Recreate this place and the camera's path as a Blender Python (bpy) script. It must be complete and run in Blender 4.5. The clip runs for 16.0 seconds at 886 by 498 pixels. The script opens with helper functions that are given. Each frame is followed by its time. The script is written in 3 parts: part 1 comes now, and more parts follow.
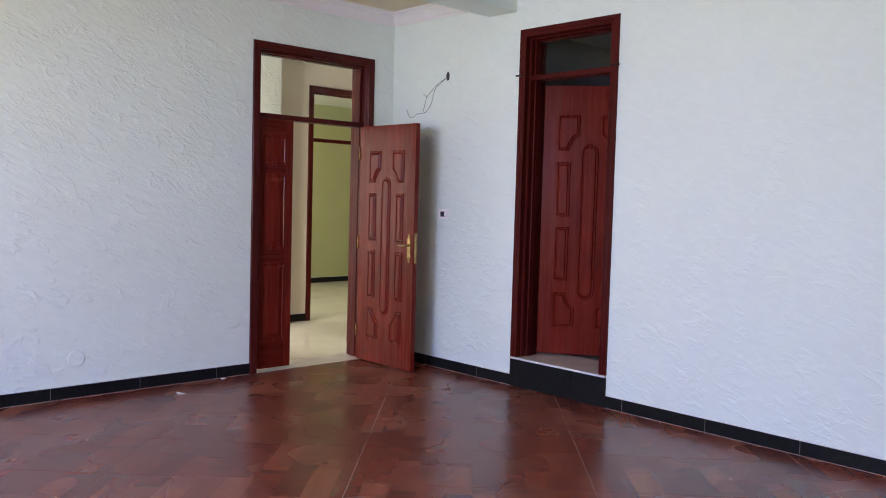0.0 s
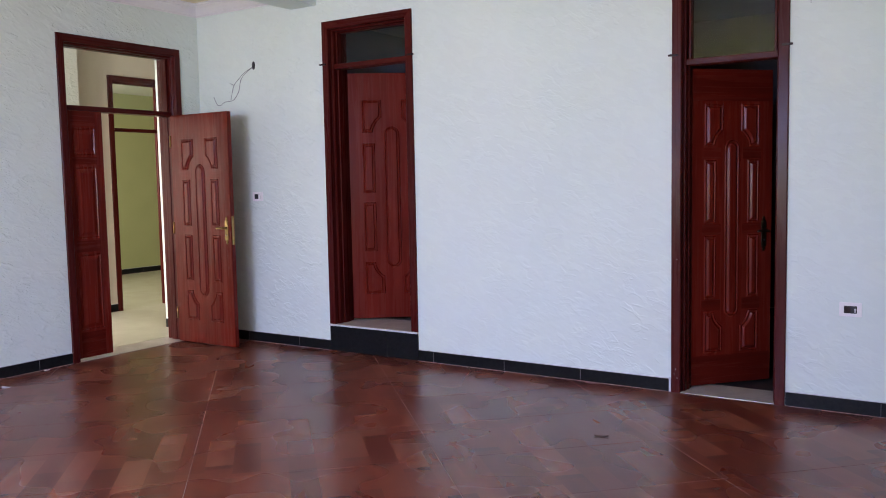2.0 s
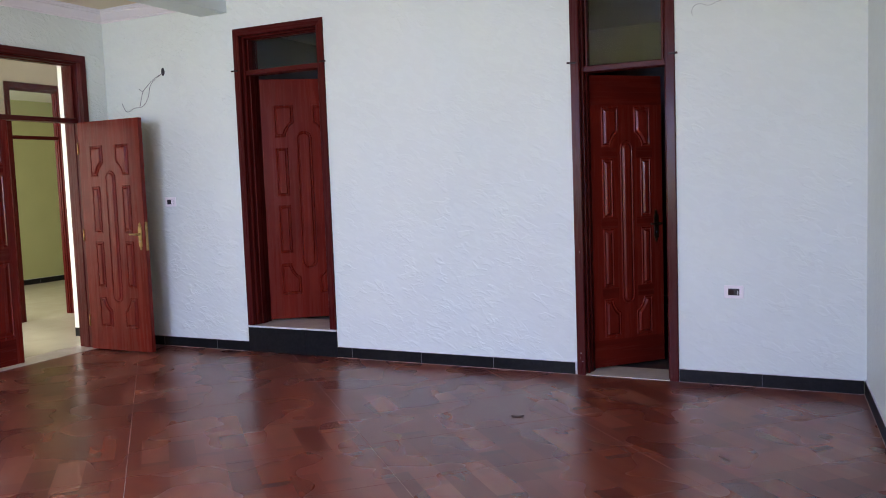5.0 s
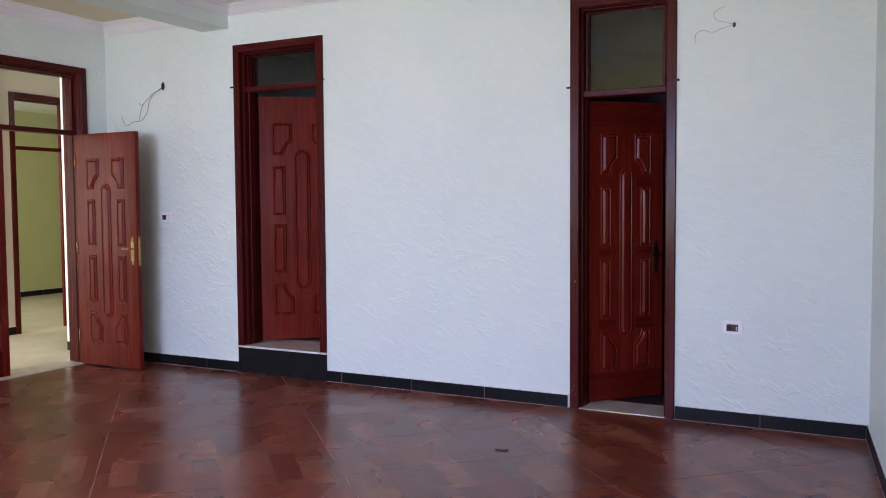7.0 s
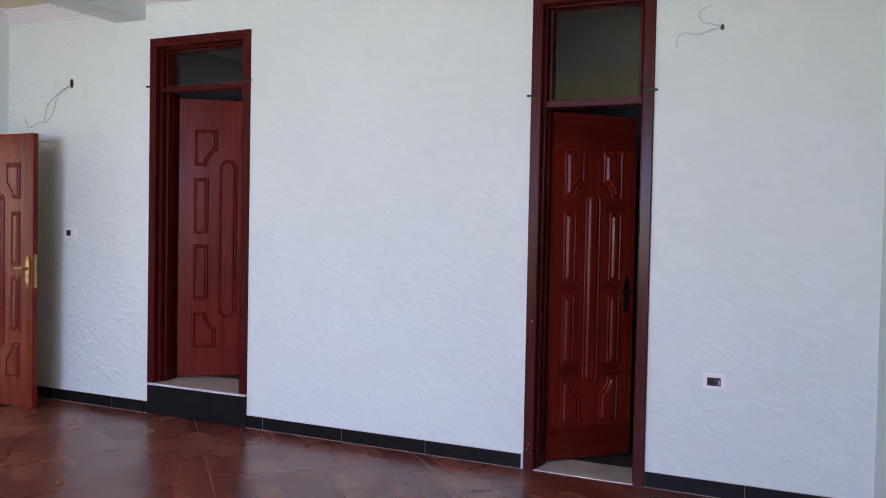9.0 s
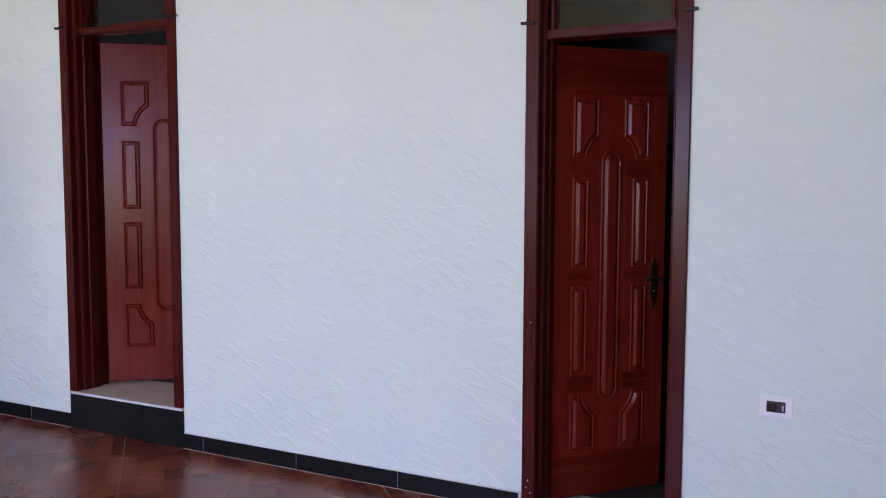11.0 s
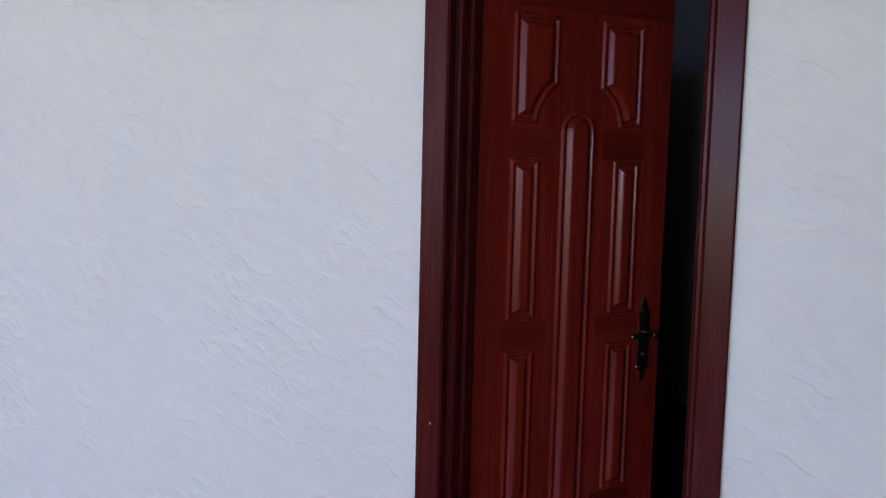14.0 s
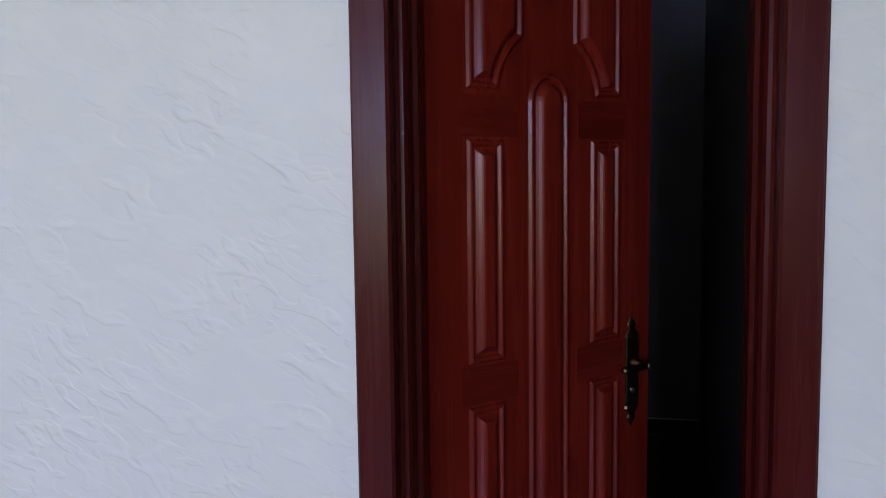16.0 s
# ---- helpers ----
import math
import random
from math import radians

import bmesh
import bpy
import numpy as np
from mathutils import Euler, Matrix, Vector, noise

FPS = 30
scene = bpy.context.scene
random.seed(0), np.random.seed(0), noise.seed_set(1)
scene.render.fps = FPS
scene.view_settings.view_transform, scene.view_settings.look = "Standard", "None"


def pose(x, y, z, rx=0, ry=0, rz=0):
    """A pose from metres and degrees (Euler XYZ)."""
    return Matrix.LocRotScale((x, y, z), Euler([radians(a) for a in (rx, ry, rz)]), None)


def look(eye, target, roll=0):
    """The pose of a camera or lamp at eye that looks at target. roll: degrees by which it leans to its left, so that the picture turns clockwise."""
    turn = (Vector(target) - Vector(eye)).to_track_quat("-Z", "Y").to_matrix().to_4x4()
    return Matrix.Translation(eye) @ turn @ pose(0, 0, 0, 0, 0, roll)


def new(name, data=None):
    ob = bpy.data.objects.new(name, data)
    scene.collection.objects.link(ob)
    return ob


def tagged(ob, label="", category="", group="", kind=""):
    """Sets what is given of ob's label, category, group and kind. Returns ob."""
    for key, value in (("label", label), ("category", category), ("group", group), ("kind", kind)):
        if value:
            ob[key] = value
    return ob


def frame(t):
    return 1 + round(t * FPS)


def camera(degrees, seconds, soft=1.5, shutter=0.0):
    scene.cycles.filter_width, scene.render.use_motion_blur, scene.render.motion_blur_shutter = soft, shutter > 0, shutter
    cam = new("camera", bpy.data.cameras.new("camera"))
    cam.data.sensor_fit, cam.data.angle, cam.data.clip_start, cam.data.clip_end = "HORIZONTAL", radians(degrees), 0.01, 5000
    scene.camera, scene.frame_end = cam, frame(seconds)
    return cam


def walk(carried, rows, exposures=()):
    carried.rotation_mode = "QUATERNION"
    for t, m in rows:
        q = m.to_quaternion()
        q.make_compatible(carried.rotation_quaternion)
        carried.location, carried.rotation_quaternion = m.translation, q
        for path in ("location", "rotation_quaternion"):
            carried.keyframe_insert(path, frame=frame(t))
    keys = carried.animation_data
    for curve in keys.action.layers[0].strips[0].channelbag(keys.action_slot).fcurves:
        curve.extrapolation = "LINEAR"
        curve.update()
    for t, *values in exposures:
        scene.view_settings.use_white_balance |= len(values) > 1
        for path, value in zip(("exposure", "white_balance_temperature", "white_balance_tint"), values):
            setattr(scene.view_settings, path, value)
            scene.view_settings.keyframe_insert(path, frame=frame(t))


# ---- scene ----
cam = camera(55.7, 16.0, 1.0)
EXPOSURES = [(0, 0.05), (3.5, 0.0), (12.0, 0.0), (15.0, -0.12), (16.0, -0.12)]
SKY_W, GROUND_W = 98, 44
PATH = [
    (0, (1.383, -4.707, 1.393), (-0.072, -3.339, 1.274), 1.6),
    (0.5, (1.46, -4.791, 1.425), (0.093, -3.334, 1.339), -0.1),
    (1, (1.485, -4.988, 1.371), (0.257, -3.414, 1.248), -0.8),
    (1.5, (1.548, -5.13, 1.388), (0.392, -3.508, 1.208), -0.6),
    (2, (1.689, -5.215, 1.371), (0.598, -3.547, 1.21), -1.1),
    (2.5, (1.758, -5.322, 1.385), (0.681, -3.642, 1.265), -0.9),
    (3, (1.785, -5.383, 1.379), (0.761, -3.669, 1.264), -1.0),
    (3.5, (1.718, -5.473, 1.365), (0.792, -3.707, 1.209), -2.1),
    (5.8, (1.75, -5.521, 1.362), (0.891, -3.722, 1.206), -1.8),
    (6, (1.776, -5.469, 1.366), (0.926, -3.663, 1.237), -1.5),
    (6.5, (1.805, -5.39, 1.387), (0.94, -3.589, 1.294), -0.7),
    (7, (1.804, -5.321, 1.36), (0.888, -3.547, 1.255), -0.4),
    (7.5, (1.765, -5.155, 1.367), (0.877, -3.366, 1.254), -0.2),
    (8, (1.658, -4.987, 1.369), (0.864, -3.154, 1.277), 0.0),
    (8.5, (1.626, -4.778, 1.375), (0.799, -2.959, 1.295), 0.5),
    (8.7, (1.617, -4.678, 1.376), (0.78, -2.862, 1.321), 0.9),
    (10.8, (1.322, -3.501, 1.466), (0.417, -1.721, 1.348), 0.2),
    (11, (1.302, -3.391, 1.445), (0.413, -1.607, 1.29), 0.2),
    (11.5, (1.231, -3.091, 1.435), (0.459, -1.252, 1.288), -0.1),
    (12, (1.166, -2.838, 1.426), (0.364, -1.011, 1.292), 0.4),
    (12.5, (1.11, -2.582, 1.457), (0.27, -0.774, 1.3), 1.4),
    (13, (0.99, -2.295, 1.456), (0.22, -0.456, 1.285), 0.5),
    (13.5, (0.876, -2.057, 1.442), (0.159, -0.204, 1.215), -0.1),
    (14, (0.772, -1.785, 1.446), (0.035, 0.064, 1.253), 1.4),
    (14.5, (0.686, -1.612, 1.437), (-0.049, 0.233, 1.199), 1.7),
    (15, (0.546, -1.467, 1.424), (0.075, 0.463, 1.189), -0.9),
    (15.5, (0.453, -1.382, 1.421), (0.045, 0.562, 1.189), 1.1),
    (16, (0.405, -1.261, 1.413), (0.007, 0.69, 1.234), -0.7),
]
walk(cam, [(t, look(eye, target, roll)) for t, eye, target, roll in PATH], EXPOSURES)

# ---------------------------------------------------------------- world and light
world = bpy.data.worlds.new("world")
scene.world = world
world.use_nodes = True
wn = world.node_tree.nodes
sky = wn.new("ShaderNodeTexSky")
sky.sky_type = "NISHITA"
sky.sun_disc = False
sky.sun_elevation = radians(62)
sky.sun_rotation = radians(0)
world.node_tree.links.new(sky.outputs[0], wn["Background"].inputs[0])
wn["Background"].inputs[1].default_value = 0.1


def lamp(name, kind, m, energy, colour, size=(1, 1)):
    data = bpy.data.lights.new(name, kind)
    data.energy, data.color = energy, colour
    if kind == "AREA":
        data.shape, data.size, data.size_y = "RECTANGLE", size[0], size[1]
    ob = new(name, data)
    ob.matrix_world = m
    return ob


sun = lamp("sun", "SUN", look((0, 10, 19), (0, 0, 0)), 3.0, (1, 0.95, 0.88))
sun.data.angle = radians(0.5)

# the room: the far wall stands at y = 0, the floor at z = 0
XL, XR, YB = -4.311, 1.790, -7.2
SPLAY = 0.084      # the east wall runs outwards by this much a metre
WT, WTL = 0.215, 0.20
ZC = 2.965
WIN = [(-2.05, -0.45), (0.45, 1.10)]   # windows in the back wall
WZ0, WZ1 = 0.85, 2.45
# sky light comes down through the windows, light from the bright ground comes up through them
TURN = math.degrees(math.atan(SPLAY))


def window_lamps(m, wide):
    """Lamps in an opening, given the pose of its middle: x along the wall, y out of the room."""
    down = lamp("window_sky_light", "AREA", m @ pose(0, -0.03, 0.38, -53, 0, 12), SKY_W * wide, (0.405, 0.49, 1.0), (wide, 0.75))
    up = lamp("window_ground_light", "AREA", m @ pose(0, -0.03, -0.38, -127, 0, 12), GROUND_W * wide, (1.0, 0.92, 0.50), (wide, 0.75))
    down.data.spread, up.data.spread = radians(120), radians(120)


for a, b in WIN:
    window_lamps(pose((a + b) / 2, YB, 1.65, 0, 0, 180), b - a - 0.1)
corridor_light = lamp("corridor_window_light", "AREA", pose(-5.35, -3.25, 1.6, 80, 0, 30), 88, (1.0, 0.96, 0.88), (1.0, 1.3))
corridor_light.data.spread = radians(100)
# added fill lamp that brightens the green room from out of view
lamp("green_room_fill_light", "AREA", pose(-8.0, -0.9, 1.6, 80, 0, 0), 68, (1.0, 0.98, 0.88), (1.4, 1.3))


# ---------------------------------------------------------------- materials
def material(name, rough=0.5, metal=0.0, coat=0.0):
    m = bpy.data.materials.new(name)
    m.use_nodes = True
    b = m.node_tree.nodes["Principled BSDF"]
    b.inputs["Roughness"].default_value = rough
    b.inputs["Metallic"].default_value = metal
    b.inputs["Coat Weight"].default_value = coat
    b.inputs["Coat Roughness"].default_value = 0.22
    return m, m.node_tree.nodes, m.node_tree.links, b


def place(n, l, rot=(0, 0, 0), scale=(1, 1, 1), local=False):
    """Coordinates in metres, of the world or of the object."""
    mp = n.new("ShaderNodeMapping")
    mp.inputs["Rotation"].default_value = [radians(a) for a in rot]
    if local:
        l.new(n.new("ShaderNodeTexCoord").outputs["Object"], mp.inputs[0])
    else:
        l.new(n.new("ShaderNodeNewGeometry").outputs["Position"], mp.inputs[0])
    st = n.new("ShaderNodeMapping")
    st.inputs["Scale"].default_value = scale
    l.new(mp.outputs[0], st.inputs[0])
    return st.outputs[0]


def noise_tex(n, l, vec, scale, detail=3, distort=0.0, rough=0.5):
    t = n.new("ShaderNodeTexNoise")
    t.inputs["Scale"].default_value, t.inputs["Detail"].default_value = scale, detail
    t.inputs["Distortion"].default_value, t.inputs["Roughness"].default_value = distort, rough
    l.new(vec, t.inputs["Vector"])
    return t.outputs["Fac"]


def ramp(n, l, fac, stops):
    r = n.new("ShaderNodeValToRGB")
    while len(r.color_ramp.elements) < len(stops):
        r.color_ramp.elements.new(0.5)
    for e, (p, c) in zip(r.color_ramp.elements, stops):
        e.position = p
        e.color = (*c, 1) if isinstance(c, tuple) else (c, c, c, 1)
    l.new(fac, r.inputs[0])
    return r.outputs[0]


def mixc(n, l, fac, a, b, how="MIX"):
    m = n.new("ShaderNodeMix")
    m.data_type, m.blend_type = "RGBA", how
    for sock, v in ((m.inputs[0], fac), (m.inputs[6], a), (m.inputs[7], b)):
        if hasattr(v, "is_linked"):
            l.new(v, sock)
        else:
            sock.default_value = (*v, 1) if isinstance(v, tuple) else v
    return m.outputs[2]


def maths(n, l, how, a, b=0.0):
    m = n.new("ShaderNodeMath")
    m.operation = how
    for sock, v in ((m.inputs[0], a), (m.inputs[1], b)):
        if hasattr(v, "is_linked"):
            l.new(v, sock)
        else:
            sock.default_value = v
    return m.outputs[0]


def bump(n, l, b, height, strength, distance):
    u = n.new("ShaderNodeBump")
    u.inputs["Strength"].default_value, u.inputs["Distance"].default_value = strength, distance
    l.new(height, u.inputs["Height"])
    l.new(u.outputs[0], b.inputs["Normal"])


def plaster(name, colour, relief=1.0, soft=0.55):
    """Trowelled plaster with slanting ridges, painted."""
    m, n, l, b = material(name, soft)
    sep = n.new("ShaderNodeSeparateXYZ")
    l.new(n.new("ShaderNodeNewGeometry").outputs["Position"], sep.inputs[0])
    com = n.new("ShaderNodeCombineXYZ")
    l.new(maths(n, l, "ADD", sep.outputs[0], sep.outputs[1]), com.inputs[0])
    l.new(sep.outputs[2], com.inputs[1])
    mp = n.new("ShaderNodeMapping")
    mp.inputs["Rotation"].default_value = (0, 0, radians(24))
    st = n.new("ShaderNodeMapping")
    st.inputs["Scale"].default_value = (1.0, 2.1, 1)
    l.new(com.outputs[0], mp.inputs[0])
    l.new(mp.outputs[0], st.inputs[0])
    v = st.outputs[0]
    # separate trowel flakes of two sizes, sharp along one edge, over a gently uneven ground
    strokes = ramp(n, l, noise_tex(n, l, v, 8.5, 1.0, 0.5, 0.5), [(0.500, 0.0), (0.545, 0.9), (0.58, 1.0), (0.78, 0.1)])
    second = ramp(n, l, noise_tex(n, l, v, 19.0, 1.0, 0.5, 0.5), [(0.52, 0.0), (0.575, 0.9), (0.62, 1.0), (0.80, 0.3)])
    patch = ramp(n, l, noise_tex(n, l, com.outputs[0], 6.5, 2), [(0.47, 0.0), (0.60, 1.0)])
    patch2 = ramp(n, l, noise_tex(n, l, com.outputs[0], 3.3, 2, 0.5), [(0.46, 0.04), (0.62, 0.6)])
    h = maths(n, l, "ADD", maths(n, l, "MULTIPLY", strokes, patch), maths(n, l, "MULTIPLY", second, patch2))
    h = maths(n, l, "ADD", h, maths(n, l, "MULTIPLY", noise_tex(n, l, v, 11.0, 1.5, 0.3), 1.1))
    h = maths(n, l, "ADD", h, maths(n, l, "MULTIPLY", noise_tex(n, l, com.outputs[0], 110, 2), 0.015))
    # the coat is thicker towards the west corner
    thick = n.new("ShaderNodeMapRange")
    for sock, value in zip(("From Min", "From Max", "To Min", "To Max"), (-3.1, -1.7, 1.75, 0.66)):
        thick.inputs[sock].default_value = value
    l.new(sep.outputs[0], thick.inputs["Value"])
    h = maths(n, l, "MULTIPLY", h, thick.outputs[0])
    bump(n, l, b, h, 0.46 * relief, 0.0052)
    tone = noise_tex(n, l, com.outputs[0], 1.1, 4)
    dark = tuple(c * 0.93 for c in colour)
    base = mixc(n, l, tone, dark, tuple(min(1, c * 1.04) for c in colour))
    coat = mixc(n, l, maths(n, l, "MULTIPLY", strokes, 0.25), base, tuple(min(1, c * 1.06) for c in colour))
    scuff = ramp(n, l, noise_tex(n, l, com.outputs[0], 8.0, 5, 0.8, 0.6), [(0.66, 0.0), (0.80, 0.16)])
    l.new(mixc(n, l, scuff, coat, (0.42, 0.43, 0.46)), b.inputs["Base Color"])
    return m


def paint(name, colour, rough=0.5):
    m, n, l, b = material(name, rough)
    v = place(n, l)
    t = noise_tex(n, l, v, 3, 4)
    l.new(mixc(n, l, t, tuple(c * 0.92 for c in colour), tuple(min(1, c * 1.05) for c in colour)), b.inputs["Base Color"])
    bump(n, l, b, noise_tex(n, l, v, 90, 3), 0.12, 0.002)
    return m


def wood(name, dark, light, rough=0.3, coat=0.3, axis=2):
    """Stained and varnished wood with its grain along one axis."""
    m, n, l, b = material(name, rough, 0, coat)
    b.inputs["Specular IOR Level"].default_value = 0.13
    s = [30.0, 30.0, 30.0]
    s[axis] = 1.2
    v = place(n, l, (0, 0, 0), s, True)
    g = noise_tex(n, l, v, 1.0, 6, 0.6, 0.65)
    s2 = [9.0, 9.0, 9.0]
    s2[axis] = 0.6
    big = noise_tex(n, l, place(n, l, (0, 0, 0), s2, True), 1.0, 3, 1.2)
    pores = [120.0, 120.0, 120.0]
    pores[axis] = 5.0
    fine = noise_tex(n, l, place(n, l, (0, 0, 0), pores, True), 1.0, 2, 0.2)
    fac = maths(n, l, "ADD", maths(n, l, "MULTIPLY", g, 0.42), maths(n, l, "MULTIPLY", big, 0.48))
    fac = maths(n, l, "ADD", fac, maths(n, l, "MULTIPLY", fine, 0.10))
    mid = tuple((a + c) / 2 for a, c in zip(dark, light))
    col = ramp(n, l, fac, [(0.30, dark), (0.50, mid), (0.70, light)])
    smut = ramp(n, l, noise_tex(n, l, place(n, l, (0, 0, 0), (1, 1, 1), True), 3.5, 3, 0.6), [(0.45, 0.0), (0.75, 0.45)])
    l.new(mixc(n, l, smut, col, dark), b.inputs["Base Color"])
    l.new(ramp(n, l, g, [(0.3, rough * 0.8), (0.7, min(1.0, rough * 1.35))]), b.inputs["Roughness"])
    bump(n, l, b, g, 0.12, 0.0012)
    return m


def parquet_tile():
    """Glazed tile with a printed pattern of wooden strips and short dark blocks, laid on the diagonal."""
    m, n, l, b = material("parquet_print_tile", 0.2)
    sep = n.new("ShaderNodeSeparateXYZ")
    l.new(place(n, l, (0, 0, 45)), sep.inputs[0])
    along = sep.outputs[0]
    across = maths(n, l, "DIVIDE", maths(n, l, "ADD", sep.outputs[1], 0.033), 0.1333)

    def chance(a, c):
        """A random number for each pair of whole numbers."""
        com = n.new("ShaderNodeCombineXYZ")
        l.new(a, com.inputs[0])
        if c is not None:
            l.new(c, com.inputs[1])
        w = n.new("ShaderNodeTexWhiteNoise")
        w.noise_dimensions = "3D"
        l.new(com.outputs[0], w.inputs["Vector"])
        return w

    row = maths(n, l, "FLOOR", across)
    shift = chance(row, None).outputs["Value"]
    run = maths(n, l, "ADD", maths(n, l, "DIVIDE", along, 0.46), maths(n, l, "MULTIPLY", shift, 5.0))
    piece = chance(row, maths(n, l, "FLOOR", run))
    spot = maths(n, l, "FRACT", run)
    own = piece.outputs["Value"]
    tints = n.new("ShaderNodeSeparateColor")
    l.new(piece.outputs["Color"], tints.inputs[0])
    grain = noise_tex(n, l, place(n, l, (0, 0, 45), (2.0, 13, 1)), 1.0, 1, 0.0, 0.5)
    cloud = noise_tex(n, l, place(n, l, (0, 0, 45), (4, 6, 1)), 1.0, 1, 0.0, 0.5)
    tone = maths(n, l, "ADD", maths(n, l, "MULTIPLY", own, 0.44), maths(n, l, "ADD", maths(n, l, "MULTIPLY", grain, 0.20), maths(n, l, "MULTIPLY", cloud, 0.34)))
    col = ramp(n, l, tone, [(0.20, (0.098, 0.021, 0.013)), (0.42, (0.150, 0.034, 0.019)), (0.60, (0.196, 0.050, 0.028)), (0.78, (0.250, 0.090, 0.051)), (0.92, (0.285, 0.115, 0.068))])
    # a short dark block at the head of most strips
    block = ramp(n, l, spot, [(0.0, 0.8), (0.02, 1.0), (0.09, 0.85), (0.13, 0.0)])
    most = ramp(n, l, tints.outputs["Green"], [(0.38, 0.0), (0.42, 1.0)])
    dark = maths(n, l, "MULTIPLY", maths(n, l, "MULTIPLY", block, most), maths(n, l, "MULTIPLY", cloud, 0.75))
    col = mixc(n, l, dark, col, (0.050, 0.019, 0.017))
    smut = ramp(n, l, noise_tex(n, l, place(n, l, (0, 0, 45), (4, 6, 1)), 1.0, 1, 0.0), [(0.45, 0.0), (0.78, 0.5)])
    col = mixc(n, l, smut, col, (0.070, 0.021, 0.015))
    info = n.new("ShaderNodeObjectInfo")
    hsv = n.new("ShaderNodeHueSaturation")
    l.new(maths(n, l, "ADD", maths(n, l, "MULTIPLY", info.outputs["Random"], 0.10), 0.95), hsv.inputs["Value"])
    l.new(col, hsv.inputs["Color"])
    l.new(hsv.outputs[0], b.inputs["Base Color"])
    smear = noise_tex(n, l, place(n, l), 2.3, 1)
    l.new(ramp(n, l, smear, [(0.3, 0.24), (0.7, 0.31)]), b.inputs["Roughness"])
    b.inputs["Specular IOR Level"].default_value = 0.42
    return m


def stone(name, dark, light, rough, scale=9):
    m, n, l, b = material(name, rough)
    v = place(n, l)
    l.new(ramp(n, l, noise_tex(n, l, v, scale, 6, 0.5, 0.6), [(0.3, dark), (0.7, light)]), b.inputs["Base Color"])
    bump(n, l, b, noise_tex(n, l, v, 60, 2), 0.05, 0.001)
    return m


def metal(name, colour, rough):
    m, n, l, b = material(name, rough, 1.0)
    v = place(n, l, (0, 0, 0), (1, 1, 1), True)
    l.new(ramp(n, l, noise_tex(n, l, v, 45, 3), [(0.3, tuple(c * 0.55 for c in colour)), (0.65, colour)]), b.inputs["Base Color"])
    return m


def glass(name):
    m, n, l, b = material(name, 0.02)
    b.inputs["Base Color"].default_value = (0.9, 0.95, 0.93, 1)
    b.inputs["Transmission Weight"].default_value = 1.0
    b.inputs["IOR"].default_value = 1.25
    return m


M_WALL = plaster("mint_plaster", (0.730, 0.795, 0.752))
M_WALL2 = plaster("grey_plaster", (0.62, 0.61, 0.58), 1.2)
M_BEAM = paint("mint_smooth_paint", (0.68, 0.76, 0.72))
M_BEIGE = paint("beige_paint", (0.70, 0.62, 0.52))
M_CEIL = paint("cream_ceiling_paint", (0.72, 0.62, 0.44))
M_CREAM = paint("white_ceiling_paint", (0.80, 0.77, 0.74))
M_CORNICE = paint("white_gypsum", (0.82, 0.79, 0.82), 0.4)
M_WHITE = paint("white_wall_paint", (0.82, 0.82, 0.80))
M_GREEN = paint("lime_green_paint", (0.47, 0.48, 0.245))
M_FRAME = wood("dark_mahogany", (0.046, 0.0045, 0.0038), (0.086, 0.009, 0.0072), 0.26, 0.0)
M_HEAD = wood("dark_mahogany_rail", (0.046, 0.0045, 0.0038), (0.086, 0.009, 0.0072), 0.26, 0.0, 0)
M_LEAF = wood("red_mahogany", (0.094, 0.0070, 0.0038), (0.188, 0.0165, 0.0090), 0.25, 0.07)
M_RAIL = wood("mahogany_rail", (0.070, 0.0055, 0.0032), (0.140, 0.0120, 0.0068), 0.24, 0.0, 0)
M_TILE = parquet_tile()
M_GROUT = stone("grey_grout", (0.34, 0.25, 0.22), (0.46, 0.36, 0.32), 0.9, 30)
M_BLACK = stone("black_granite", (0.005, 0.005, 0.006), (0.012, 0.012, 0.013), 0.45, 40)
M_BLACK.node_tree.nodes["Principled BSDF"].inputs["Specular IOR Level"].default_value = 0.15
M_PINK = stone("pinkish_grout", (0.34, 0.24, 0.21), (0.48, 0.36, 0.33), 0.8, 30)
M_JOINT = stone("grey_cement", (0.13, 0.13, 0.14), (0.24, 0.24, 0.25), 0.85, 30)
M_CAULK = stone("pale_caulk", (0.55, 0.55, 0.56), (0.68, 0.68, 0.68), 0.8, 30)
M_SILL = stone("cream_marble", (0.46, 0.40, 0.33), (0.62, 0.56, 0.48), 0.3, 7)
M_CTILE = stone("cream_floor_tile", (0.62, 0.57, 0.45), (0.72, 0.67, 0.55), 0.22, 3)
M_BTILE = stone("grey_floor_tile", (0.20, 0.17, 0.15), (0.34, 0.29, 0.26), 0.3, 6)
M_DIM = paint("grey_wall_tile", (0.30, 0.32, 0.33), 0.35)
# the shade of the unlit room behind door_3 is put into these three colours
M_SHADEWALL = paint("room_shade_wall", (0.065, 0.060, 0.054), 0.5)
M_SHADETOP = paint("room_shade_ceiling", (0.024, 0.021, 0.019), 0.6)
M_SHADETILE = stone("room_shade_floor_tile", (0.03, 0.028, 0.027), (0.06, 0.055, 0.05), 0.3, 6)
M_BRASS = metal("brass", (0.50, 0.34, 0.13), 0.28)
M_BRONZE = metal("antique_bronze", (0.22, 0.15, 0.09), 0.35)
M_STEEL = metal("grey_steel", (0.5, 0.5, 0.52), 0.35)
M_IRON = metal("dark_iron", (0.05, 0.035, 0.035), 0.5)
